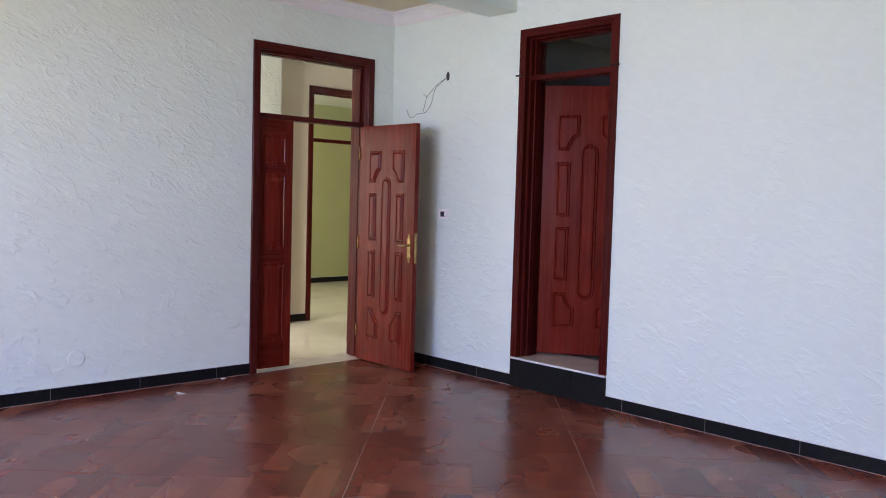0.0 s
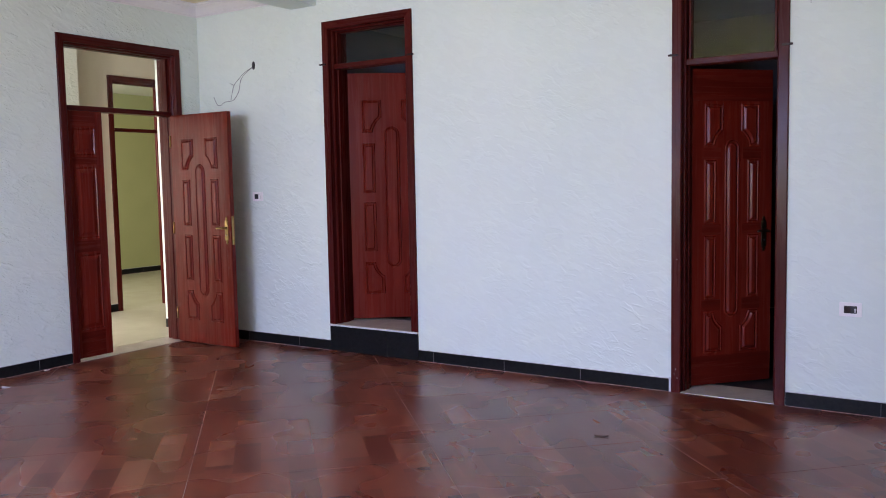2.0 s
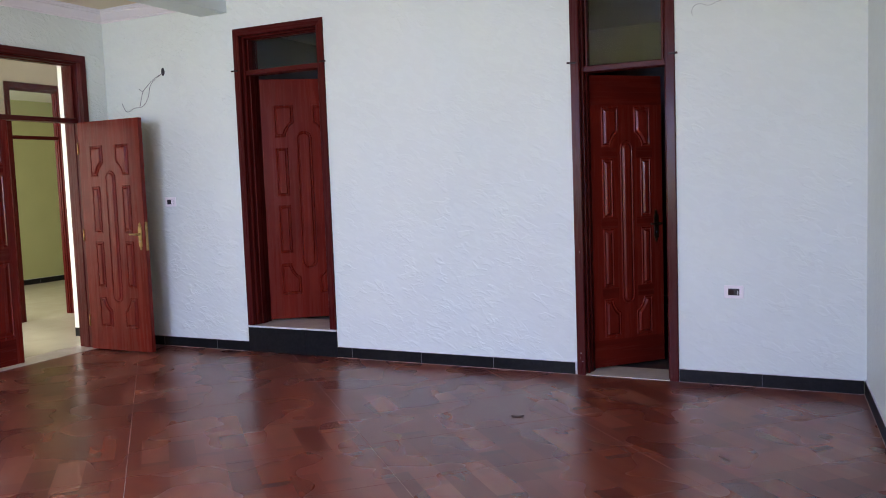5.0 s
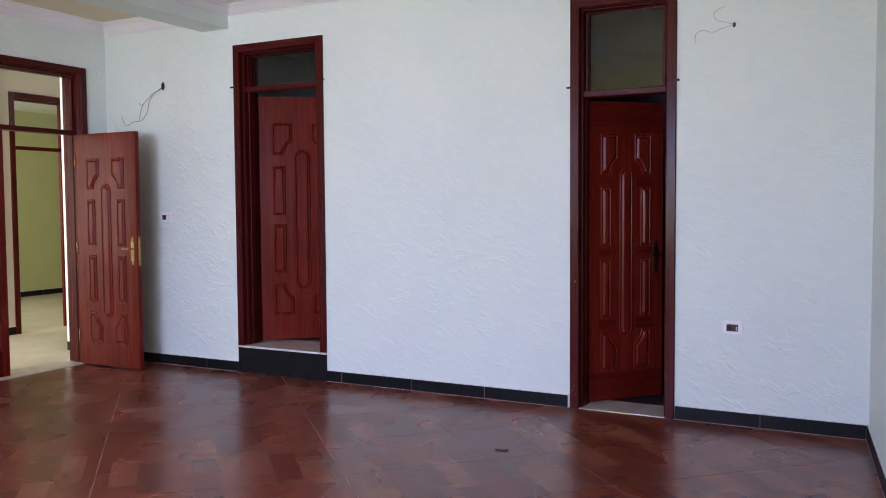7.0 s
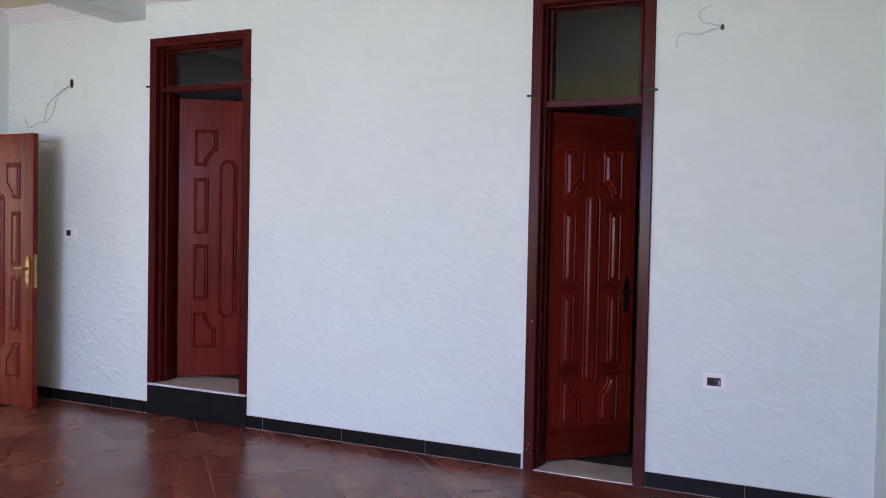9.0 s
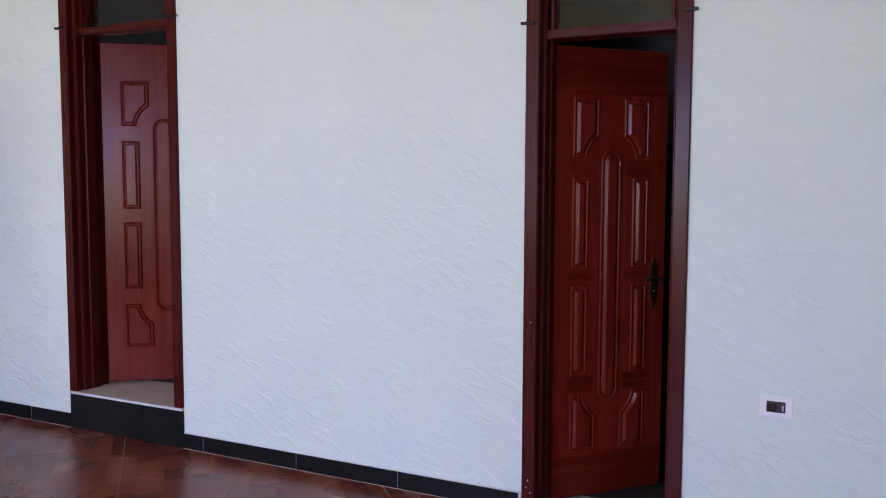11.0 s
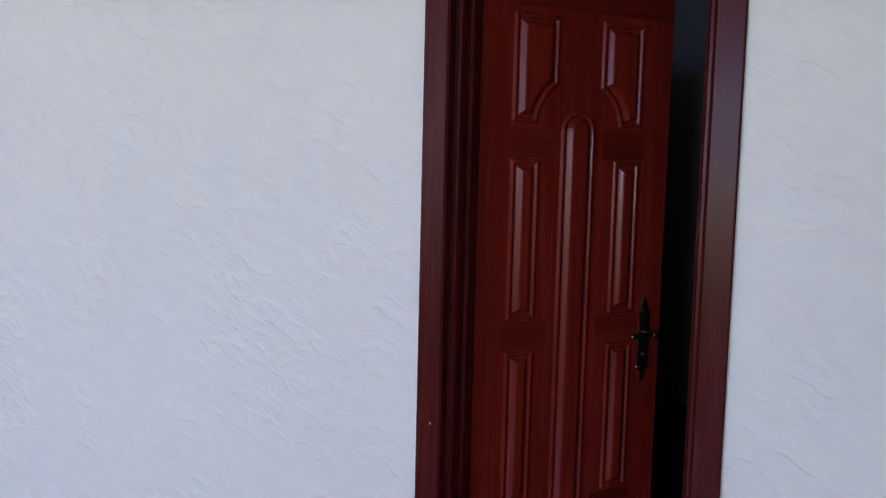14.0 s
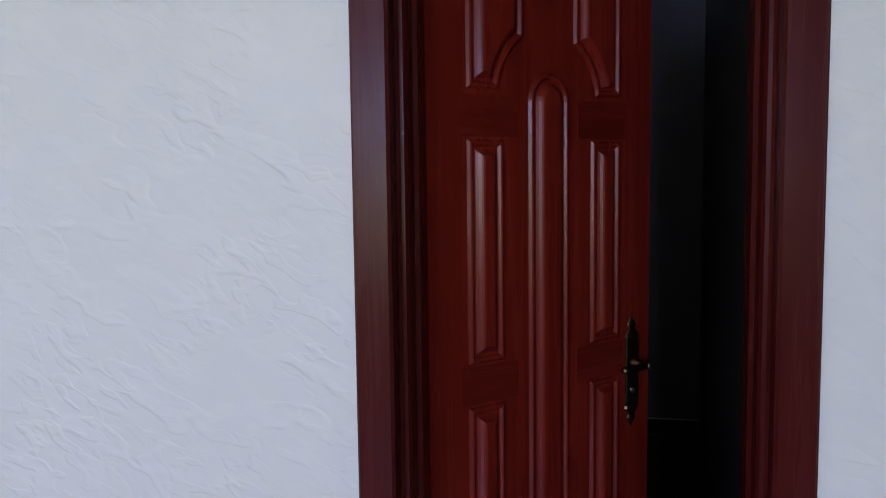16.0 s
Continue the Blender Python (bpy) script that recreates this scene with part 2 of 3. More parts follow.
M_PLASTIC = paint("white_plastic", (0.88, 0.85, 0.86), 0.3)
M_DARK = paint("black_plastic", (0.012, 0.012, 0.016), 0.35)
M_WIRE = paint("grey_cable", (0.15, 0.16, 0.18), 0.5)
M_GLASS = glass("clear_glass")
M_OUT = stone("pale_paving", (0.34, 0.31, 0.26), (0.46, 0.42, 0.36), 0.9, 2)


# ---------------------------------------------------------------- builders
def part(name, bm, mat, parent=None, label="", smooth=False):
    bmesh.ops.recalc_face_normals(bm, faces=bm.faces)
    me = bpy.data.meshes.new(name)
    bm.to_mesh(me)
    bm.free()
    me.materials.append(mat)
    if smooth:
        for p in me.polygons:
            p.use_smooth = True
    ob = new(name, me)
    ob.parent = parent
    if label:
        tagged(ob, label)
    return ob


def holder(name, m, label, category, group="", kind=""):
    ob = new(name)
    ob.empty_display_size = 0.1
    ob.matrix_world = m
    return tagged(ob, label, category, group, kind)


def add_box(bm, x0, x1, y0, y1, z0, z1):
    r = bmesh.ops.create_cube(bm, size=1)
    bmesh.ops.scale(bm, vec=(x1 - x0, y1 - y0, z1 - z0), verts=r["verts"])
    bmesh.ops.translate(bm, vec=((x0 + x1) / 2, (y0 + y1) / 2, (z0 + z1) / 2), verts=r["verts"])
    return r["verts"]


def box(x0, x1, y0, y1, z0, z1, bevel=0.0, seg=2):
    bm = bmesh.new()
    add_box(bm, x0, x1, y0, y1, z0, z1)
    if bevel:
        bmesh.ops.bevel(bm, geom=list(bm.edges), offset=bevel, segments=seg, affect="EDGES", profile=0.6)
    return bm


def wall_mesh(length, z0, z1, thick, holes):
    """A wall along local x, its room face at y = 0, with openings (a, b, low, high)."""
    bm = bmesh.new()
    x = 0.0
    for a, b, lo, hi in sorted(holes):
        if a > x:
            add_box(bm, x, a, 0, thick, z0, z1)
        if lo > z0:
            add_box(bm, a, b, 0, thick, z0, lo)
        if hi < z1:
            add_box(bm, a, b, 0, thick, hi, z1)
        x = b
    if x < length:
        add_box(bm, x, length, 0, thick, z0, z1)
    return bm


def wall(name, m, length, z0, z1, thick, holes, mat, label):
    ob = part(name, wall_mesh(length, z0, z1, thick, holes), mat)
    ob.matrix_world = m
    return tagged(ob, label, "wall", "", "structure")


def lathe(bm, profile, m, steps=16):
    """Turn a profile of (radius, height) about the local z axis."""
    rings = []
    for r, z in profile:
        rings.append([bm.verts.new(m @ Vector((r * math.cos(2 * math.pi * i / steps), r * math.sin(2 * math.pi * i / steps), z))) for i in range(steps)])
    for a, b in zip(rings, rings[1:]):
        for i in range(steps):
            bm.faces.new((a[i], a[(i + 1) % steps], b[(i + 1) % steps], b[i]))
    bm.faces.new(rings[0][::-1])
    bm.faces.new(rings[-1])


def cable(name, points, parent, mat, radius=0.0021, label=""):
    cu = bpy.data.curves.new(name, "CURVE")
    cu.dimensions, cu.bevel_depth, cu.bevel_resolution, cu.resolution_u = "3D", radius, 2, 8
    sp = cu.splines.new("NURBS")
    sp.points.add(len(points) - 1)
    sp.use_endpoint_u, sp.order_u = True, 3
    for p, c in zip(sp.points, points):
        p.co = (*c, 1)
    cu.materials.append(mat)
    ob = new(name, cu)
    ob.parent = parent
    if label:
        tagged(ob, label)
    return ob


# the section of a door frame: distance inwards from its outer edge, and depth into the wall
FRAME = [(0.013, 0.0), (0.0, 0.0), (0.0, -0.012), (0.004, -0.016), (0.056, -0.016), (0.061, -0.011), (0.061, 0.028), (0.066, 0.034),
         (0.072, 0.034), (0.076, 0.042), (0.076, 0.082), (0.083, 0.088), (0.083, 0.15), (0.070, 0.155), (0.070, 0.212), (0.013, 0.212)]


def frame_member(side, w, h, deep=1.0):
    bm = bmesh.new()
    rows = []
    for a, y in FRAME:
        y = y * deep if y > 0 else y
        if side == "left":
            pts = ((a, y, 0), (a, y, h - a))
        elif side == "right":
            pts = ((w - a, y, 0), (w - a, y, h - a))
        else:
            pts = ((a, y, h - a), (w - a, y, h - a))
        rows.append([bm.verts.new(p) for p in pts])
    for a, b in zip(rows, rows[1:] + rows[:1]):
        bm.faces.new((a[0], a[1], b[1], b[0]))
    bm.faces.new([r[0] for r in rows])
    bm.faces.new([r[1] for r in rows])
    return bm


def inset(poly, d):
    """The polygon (counter-clockwise) moved inwards by d."""
    out = []
    k = len(poly)
    for i in range(k):
        p, q, r = Vector(poly[i - 1]), Vector(poly[i]), Vector(poly[(i + 1) % k])
        e1, e2 = (q - p).normalized(), (r - q).normalized()
        n1, n2 = Vector((-e1.y, e1.x)), Vector((-e2.y, e2.x))
        bis = n1 + n2
        bis = bis / max(0.35, bis.dot(n1)) if bis.length > 1e-6 else n1
        out.append(tuple(q + bis * d))
    return out


def panel_mesh(poly, steps, side=-1):
    """A moulded panel: loops of the outline, each moved in by d and raised by h from the leaf's face (local y = 0)."""
    bm = bmesh.new()
    loops = []
    for d, h in steps:
        loops.append([bm.verts.new((x, side * h * 1.45, z)) for x, z in inset(poly, d)])
    for a, b in zip(loops, loops[1:]):
        for i in range(len(a)):
            j = (i + 1) % len(a)
            bm.faces.new((a[i], a[j], b[j], b[i]))
    bm.faces.new(loops[-1])
    bm.faces.new(loops[0][::-1])
    return bm


RAISED = [(0, -0.004), (0, 0.0004), (0.004, 0.0040), (0.007, 0.0048), (0.010, 0.0040), (0.014, 0.0006), (0.016, 0.0004),
          (0.019, 0.0010), (0.023, 0.0034), (0.027, 0.0066), (0.030, 0.0083), (0.034, 0.0090)]
BORDERED = [(0, -0.004), (0, 0.0004), (0.003, 0.0055), (0.007, 0.0072), (0.011, 0.0058), (0.0145, 0.0008), (0.018, 0.0008),
            (0.021, 0.0040), (0.024, 0.0068), (0.027, 0.0078), (0.029, 0.0078)]


def leaf_panels(w, h, kx, kz):
    """Outlines of the nine panels of a leaf: tall round-ended one, four side strips, four corners cut by an arc."""
    c = w / 2
    mid = 0.497 * h
    oi, oo = 0.140 * kx, 0.243 * kx
    out = []
    for s in (1, -1):
        for za, zb in ((mid + 0.041 * kz, mid + 0.463 * kz), (mid - 0.463 * kz, mid - 0.041 * kz)):
            xs = sorted((c + s * oi, c + s * oo))
            out.append([(xs[0], za), (xs[1], za), (xs[1], zb), (xs[0], zb)])
        for up in (1, -1):
            zc, rad = mid + up * 0.540 * kz, 0.156 * kx
            ti, to = 0.080 * kx, 0.243 * kx
            lo, hi = zc + up * 0.016 * kz, mid + up * 0.832 * kz
            a0 = math.atan2(0.016, 0.155)
            a1 = math.acos(ti / rad)
            arc = [(c + s * rad * math.cos(a0 + (a1 - a0) * i / 8), zc + up * rad * math.sin(a0 + (a1 - a0) * i / 8)) for i in range(9)]
            pts = [(c + s * to, hi), (c + s * to, lo)] + arc + [(c + s * ti, hi)]
            if sum(a[0] * b[1] - b[0] * a[1] for a, b in zip(pts, pts[1:] + pts[:1])) < 0:
                pts = pts[::-1]
            out.append(pts)
    r = 0.064 * kx
    zt, zb = mid + 0.540 * kz, mid - 0.540 * kz
    oval = [(c + r * math.cos(math.pi * i / 12), zt + r * math.sin(math.pi * i / 12)) for i in range(13)]
    oval += [(c + r * math.cos(math.pi + math.pi * i / 12), zb + r * math.sin(math.pi + math.pi * i / 12)) for i in range(13)]
    out.append(oval)
    return out


def lever_handle(leaf, x, y, z, mat, toward, label):
    """Long plate with pointed ends, a knob above and below, a lever and a keyhole, on a leaf's face at local y."""
    bm = box(x - 0.019, x + 0.019, y - 0.007, y, z - 0.075, z + 0.075, 0.004)
    for s in (1, -1):
        lathe(bm, [(0.019, 0), (0.021, 0.006), (0.014, 0.014), (0.009, 0.02), (0.013, 0.027), (0.010, 0.034), (0.003, 0.043), (0.0005, 0.046)],
              Matrix.Translation((x, y - 0.002, z + s * 0.073)) @ Matrix.Diagonal((1, 0.4, s, 1)), 12)
    plate = part("handle_plate", bm, mat, leaf, label)
    bm = bmesh.new()
    lathe(bm, [(0.012, 0), (0.012, 0.01), (0.008, 0.014), (0.008, 0.045), (0.010, 0.05)], Matrix.Translation((x, y - 0.005, z + 0.02)) @ Matrix.Rotation(radians(90), 4, "X"), 12)
    lathe(bm, [(0.007, 0), (0.008, 0.02), (0.0065, 0.05), (0.0085, 0.072), (0.005, 0.079)], Matrix.Translation((x, y - 0.048, z + 0.02)) @ Matrix.Rotation(radians(90 * toward), 4, "Y"), 12)
    part("lever", bm, mat, leaf, "", True)
    bm = bmesh.new()
    lathe(bm, [(0.006, 0), (0.006, 0.004), (0.004, 0.005)], Matrix.Translation((x, y - 0.006, z - 0.04)) @ Matrix.Rotation(radians(90), 4, "X"), 10)
    part("keyhole", bm, M_STEEL, leaf)


def hinge(parent, x, y, z, mat=M_BRASS):
    bm = bmesh.new()
    lathe(bm, [(0.003, -0.052), (0.007, -0.05), (0.007, 0.05), (0.003, 0.052)], Matrix.Translation((x, y, z)), 8)
    part("hinge", bm, mat, parent, "", True)


def door_leaf(door, name, m, w, h, kx, kz, steps, label):
    """A leaf with its hinge edge at local x = 0 and its moulded face at local y = 0."""
    leaf = part(name, box(0, w, 0, 0.042, 0, h, 0.003), M_LEAF, door, label)
    leaf.matrix_local = m
    for poly in leaf_panels(w, h, kx, kz):
        part("panel", panel_mesh(poly, steps), M_LEAF, leaf)
    return leaf


def leaf_rails(leaf, w, h, kx, kz):
    """Cross-grained rails let into the face between the panels."""
    c, mid = w / 2, 0.497 * h
    for s in (1, -1):
        xs = sorted((c + s * 0.096 * kx, c + s * 0.262 * kx))
        for z0, z1 in ((mid - 0.036 * kz, mid + 0.036 * kz), (mid + 0.468 * kz, mid + 0.545 * kz), (mid - 0.545 * kz, mid - 0.468 * kz)):
            part("rail", box(xs[0], xs[1], -0.0005, 0.002, z0, z1), M_RAIL, leaf)
    for z0, z1 in ((0.004, mid - 0.850 * kz), (mid + 0.850 * kz, h - 0.004)):
        part("rail", box(0.004, w - 0.004, -0.0005, 0.002, z0, z1), M_RAIL, leaf)


def door_case(name, m, w, h, bar_z, label, glazed=True, deep=1.0):
    door = holder(name, m, label, "door", "", "structure")
    for side, nm in (("left", "jamb"), ("right", "jamb"), ("top", "head")):
        part(nm, frame_member(side, w, h, deep), M_HEAD if side == "top" else M_FRAME, door)
    part("transom_bar", box(0.06, w - 0.06, 0.04 * deep, 0.15 * deep, bar_z - 0.02, bar_z + 0.02, 0.005), M_HEAD, door)
    if glazed:
        part("glazing_bead", box(0.083, 0.098, 0.06, 0.12, bar_z + 0.02, h - 0.083, 0.003), M_FRAME, door)
        part("glazing_bead", box(w - 0.098, w - 0.083, 0.06, 0.12, bar_z + 0.02, h - 0.083, 0.003), M_FRAME, door)
        p = part("transom_pane", box(0.084, w - 0.084, 0.088, 0.093, bar_z + 0.018, h - 0.084), M_GLASS, door, "clear glass transom pane")
        p.visible_shadow = False
    return door


def cornice(name, x0, x1, y0, y1, zb, label):
    """Stepped gypsum cove along the four sides of a ceiling bay."""
    k = (ZC - zb) / 0.09
    prof = [(d, zb + h * k) for d, h in ((0, 0.09), (0, 0), (0.012, 0), (0.017, 0.012), (0.030, 0.016), (0.060, 0.045), (0.078, 0.058), (0.080, 0.068), (0.092, 0.070), (0.096, 0.080), (0.112, 0.082), (0.115, 0.09))]
    top = holder(name, pose(0, 0, 0), label, "cornice", "", "structure")
    sides = [lambda d: ((x0 + d, y0 + d), (x0 + d, y1 - d)), lambda d: ((x0 + d, y1 - d), (x1 - d, y1 - d)),
             lambda d: ((x1 - d, y1 - d), (x1 - d, y0 + d)), lambda d: ((x1 - d, y0 + d), (x0 + d, y0 + d))]
    for f in sides:
        bm = bmesh.new()
        rows = [[bm.verts.new((*p, z)) for p in f(d)] for d, z in prof]
        for a, b in zip(rows, rows[1:] + rows[:1]):
            bm.faces.new((a[0], a[1], b[1], b[0]))
        bm.faces.new([r[0] for r in rows])
        bm.faces.new([r[1] for r in rows])
        part("cornice_length", bm, M_CORNICE, top)


# ---------------------------------------------------------------- structure of the room
A_Y0, A_Y1, A_H = -1.381, -0.218, 2.560      # double door in the side wall
B_X0, B_X1, B_Z, B_TOP = -2.838, -1.961, 0.223, 2.657   # door over a step
C_X0, C_X1, C_TOP = 0.008, 0.694, 2.688      # door at floor level
G = 0.012

wall("wall_north", pose(XL - WTL, 0, 0), XR + 0.2 - XL + WTL, -0.1, 3.05, WT,
     [(B_X0 - XL + WTL + G, B_X1 - XL + WTL - G, B_Z - 0.016, B_TOP - G), (C_X0 - XL + WTL + G, C_X1 - XL + WTL - G, -0.02, C_TOP - G)],
     M_WALL, "pale mint textured plaster wall with two door openings")
wall("wall_west", pose(XL, YB, 0, 0, 0, 90), -YB, -0.1, 3.05, WTL, [(A_Y0 - YB + G, A_Y1 - YB - G, -0.02, A_H - G)], M_WALL,
     "pale mint textured plaster wall with a double door")
XE = XR - SPLAY * YB      # east end of the back wall
wall("wall_east", pose(XR, 0, 0, 0, 0, -90 + TURN), 7.3, -0.1, 3.05, 0.2, [], M_WALL, "pale mint textured plaster wall")
wall("wall_south", pose(XE + 0.2, YB, 0, 0, 0, 180), XE + 0.4 - XL, -0.1, 3.05, 0.2, [(XE + 0.2 - b, XE + 0.2 - a, WZ0, WZ1) for a, b in WIN], M_WALL,
     "pale mint textured plaster wall with two windows")
spots = [(pose(a, YB - 0.12, WZ0), a, b) for a, b in WIN]
for i, (m, a, b) in enumerate(spots):
    w = holder("window_%d" % (i + 1), m, "dark framed window with clear panes", "window", "", "structure")
    ww, wh = b - a, WZ1 - WZ0
    for x0, x1, z0, z1 in ((0, 0.05, 0, wh), (ww - 0.05, ww, 0, wh), (0.05, ww - 0.05, 0, 0.05), (0.05, ww - 0.05, wh - 0.05, wh), (ww / 2 - 0.02, ww / 2 + 0.02, 0.05, wh - 0.05)):
        part("window_frame", box(x0, x1, 0, 0.05, z0, z1, 0.004), M_FRAME, w)
    for x0, x1 in ((0.05, ww / 2 - 0.02), (ww / 2 + 0.02, ww - 0.05)):
        p = part("pane", box(x0, x1, 0.02, 0.026, 0.05, wh - 0.05), M_GLASS, w)
        p.visible_shadow = False

BEAM0, BEAM1, BEAM_Z = -3.172, -2.890, 2.797
tagged(part("beam", box(BEAM0, BEAM1, YB, 0, BEAM_Z, 3.05, 0.004), M_BEAM), "pale mint painted concrete ceiling beam", "beam", "", "structure")
tagged(part("ceiling_west", box(XL, BEAM0, YB, 0, ZC, ZC + 0.1), M_CEIL), "cream painted ceiling bay", "ceiling", "", "structure")
tagged(part("ceiling_east", box(BEAM1, XE, YB, 0, ZC, ZC + 0.1), M_CREAM), "off-white painted ceiling bay", "ceiling", "", "structure")
cornice("cornice_west", XL, BEAM0, YB, 0, 2.868, "white stepped gypsum cornice round the cream ceiling bay")
cornice("cornice_east", BEAM1, XR, YB, 0, 2.895, "white stepped gypsum cornice along wall and beam")

bm = bmesh.new()
corners = [(XL, YB), (XE, YB), (XR, 0), (XL, 0)]
low, high = ([bm.verts.new((x, y, z)) for x, y in corners] for z in (-0.12, -0.0012))
bm.faces.new(high)
bm.faces.new(low[::-1])
for i in range(4):
    bm.faces.new((low[i], low[(i + 1) % 4], high[(i + 1) % 4], high[i]))
floor = tagged(part("floor", bm, M_GROUT), "brown wood-print tile floor laid diagonally, glossy", "floor", "", "structure")

# ---------------------------------------------------------------- doors
door_a = door_case("door_1", pose(XL, A_Y0, 0, 0, 0, 90), A_Y1 - A_Y0, A_H, 2.002, "dark mahogany double door, its wide leaf standing open into the room", True)
A_W = A_Y1 - A_Y0
narrow = part("narrow_leaf", box(0, 0.345, 0, 0.04, 0, 1.965, 0.003), M_LEAF, door_a, "narrow fixed leaf with three panels")
narrow.matrix_local = pose(0.047, 0.036, 0.015)
for z0, z1 in ((1.62, 1.83), (0.955, 1.525), (0.225, 0.83)):
    part("panel", panel_mesh([(0.075, z0), (0.275, z0), (0.275, z1), (0.075, z1)], [(0, -0.004), (0, 0.0004), (0.004, 0.005), (0.009, 0.005), (0.014, 0.0008), (0.02, 0.0008), (0.05, 0.007), (0.052, 0.007)]), M_LEAF, narrow)
for z0, z1 in ((0.004, 0.205), (0.848, 0.938), (1.543, 1.602), (1.848, 1.961)):
    part("rail", box(0.068, 0.282, -0.0005, 0.002, z0, z1), M_RAIL, narrow)
for z in (0.25, 1.1, 1.8):
    hinge(narrow, 0.006, -0.006, z, M_STEEL)
wide_a = door_leaf(door_a, "wide_leaf", pose(A_W - 0.127, -0.004, 0.010, 0, 0, -90.0), 0.708, 1.972, 0.915, 0.94, RAISED, "red mahogany leaf with moulded panels, standing open")
lever_handle(wide_a, 0.708 - 0.05, 0, 0.985, M_BRASS, -1, "brass handle plate")
part("latch_plate", box(0.7075, 0.7115, 0.009, 0.033, 0.865, 1.105, 0.001), M_BRASS, wide_a, "brass latch plate on the edge")
for z in (0.25, 1.0, 1.75):
    hinge(wide_a, -0.004, -0.004, z)

door_b = door_case("door_2", pose(B_X0, 0, B_Z), B_X1 - B_X0, B_TOP - B_Z, 2.305 - B_Z, "dark mahogany door over a black step, ajar into a dim room")
leaf_b = door_leaf(door_b, "door_leaf", pose(0.040, 0.195, 0.012, 0, 0, 36.5), 0.770, 2.035, 1.0, 0.967, BORDERED, "red mahogany leaf with bordered panels, ajar")
door_c = door_case("door_3", pose(C_X0, 0, 0), C_X1 - C_X0, C_TOP, 2.078, "dark mahogany door at floor level, half open into a dark room")
leaf_c = door_leaf(door_c, "door_leaf", pose(0.075, 0.137, 0.014, 0, 0, 48.6), 0.603, 2.036, 0.83, 0.967, RAISED, "red mahogany leaf with raised panels, half open")
leaf_rails(leaf_c, 0.603, 2.036, 0.83, 0.967)
lever_handle(leaf_c, 0.543, 0, 0.974, M_BRONZE, -1, "antique bronze handle plate")
for leaf in (leaf_b, leaf_c):
    for z in (0.25, 1.0, 1.8):
        hinge(leaf, -0.004, -0.004, z, M_IRON)
for door, w, z in ((door_b, B_X1 - B_X0, 2.320 - B_Z), (door_c, C_X1 - C_X0, 2.12)):
    for x0, x1 in ((-0.020, 0.040), (w - 0.040, w + 0.020)):
        part("bracket", box(x0, x1, -0.030, -0.014, z - 0.006, z + 0.006, 0.002), M_IRON, door, "dark iron bracket across the jamb")

tagged(part("plaster_filler", box(C_X0 - 0.014, C_X0 - 0.0005, -0.0145, -0.0006, 0.002, 0.092, 0.002), M_CAULK), "rough white plaster filling beside the door foot", "trim", "", "structure")
for x, z, r in ((0.037, 0.850, 0.0022), (0.030, 0.150, 0.0030), (0.022, 0.118, 0.0022), (0.041, 0.095, 0.0026)):
    bm = bmesh.new()
    lathe(bm, [(r, 0), (r * 0.8, 0.0006), (r * 0.3, 0.0009)], Matrix.Translation((x, -0.0158, z)) @ Matrix.Rotation(radians(90), 4, "X") @ Matrix.Diagonal((1, 1.5, 1, 1)), 10)
    part("paint_spot", bm, M_CAULK, door_c, "white paint spot on the casing")

# step, sills and thresholds
step = holder("door_step", pose(B_X0, 0, 0), "black granite step with a pale stone sill under the door", "step", "", "structure")
part("sill", box(0.0, B_X1 - B_X0, -0.020, 0.40, B_Z - 0.016, B_Z - 0.001, 0.003), M_SILL, step, "cream stone sill with a white edge")
part("sill_edge", box(0.001, B_X1 - B_X0 - 0.001, -0.0225, -0.0202, B_Z - 0.0155, B_Z - 0.0015, 0.001), M_CAULK, step, "white sill edge")
for x0, x1 in ((0.0, 0.577), (0.580, B_X1 - B_X0)):
    part("riser_tile", box(x0, x1, -0.012, -0.0005, 0.001, B_Z - 0.017, 0.002), M_BLACK, step)
tagged(part("threshold_c", box(C_X0 + 0.02, C_X1 - 0.02, -0.012, 0.30, -0.02, 0.004, 0.003), M_SILL), "cream stone threshold under the door", "threshold", "", "structure")
tagged(part("threshold_a", box(XL - 0.26, XL + 0.012, A_Y0 + 0.02, A_Y1 - 0.02, -0.02, 0.004, 0.003), M_SILL), "cream stone threshold under the double door", "threshold", "", "structure")


# ---------------------------------------------------------------- skirting tiles
def skirting(name, m, cuts, label):
    """Black tiles along local x against a wall whose face is local y = 0, with a pale bead on top."""
    top = holder(name, m, label, "baseboard", "", "structure")
    for a, b in zip(cuts, cuts[1:]):
        part("skirting_tile", box(a + 0.001, b - 0.001, -0.012, -0.0005, 0.001, 0.083, 0.002), M_BLACK, top)
    for a in cuts[1:-1]:
        part("joint", box(a - 0.0012, a + 0.0012, -0.0125, -0.0006, 0.002, 0.0835), M_JOINT, top, "grey cement joint")
    part("floor_joint", box(cuts[0], cuts[-1], -0.0155, -0.0122, -0.002, 0.0022), M_PINK, top, "thin pinkish grout line along the floor")
    part("caulk_bead", box(cuts[0], cuts[-1], -0.009, -0.0005, 0.083, 0.088, 0.001), M_CAULK, top)


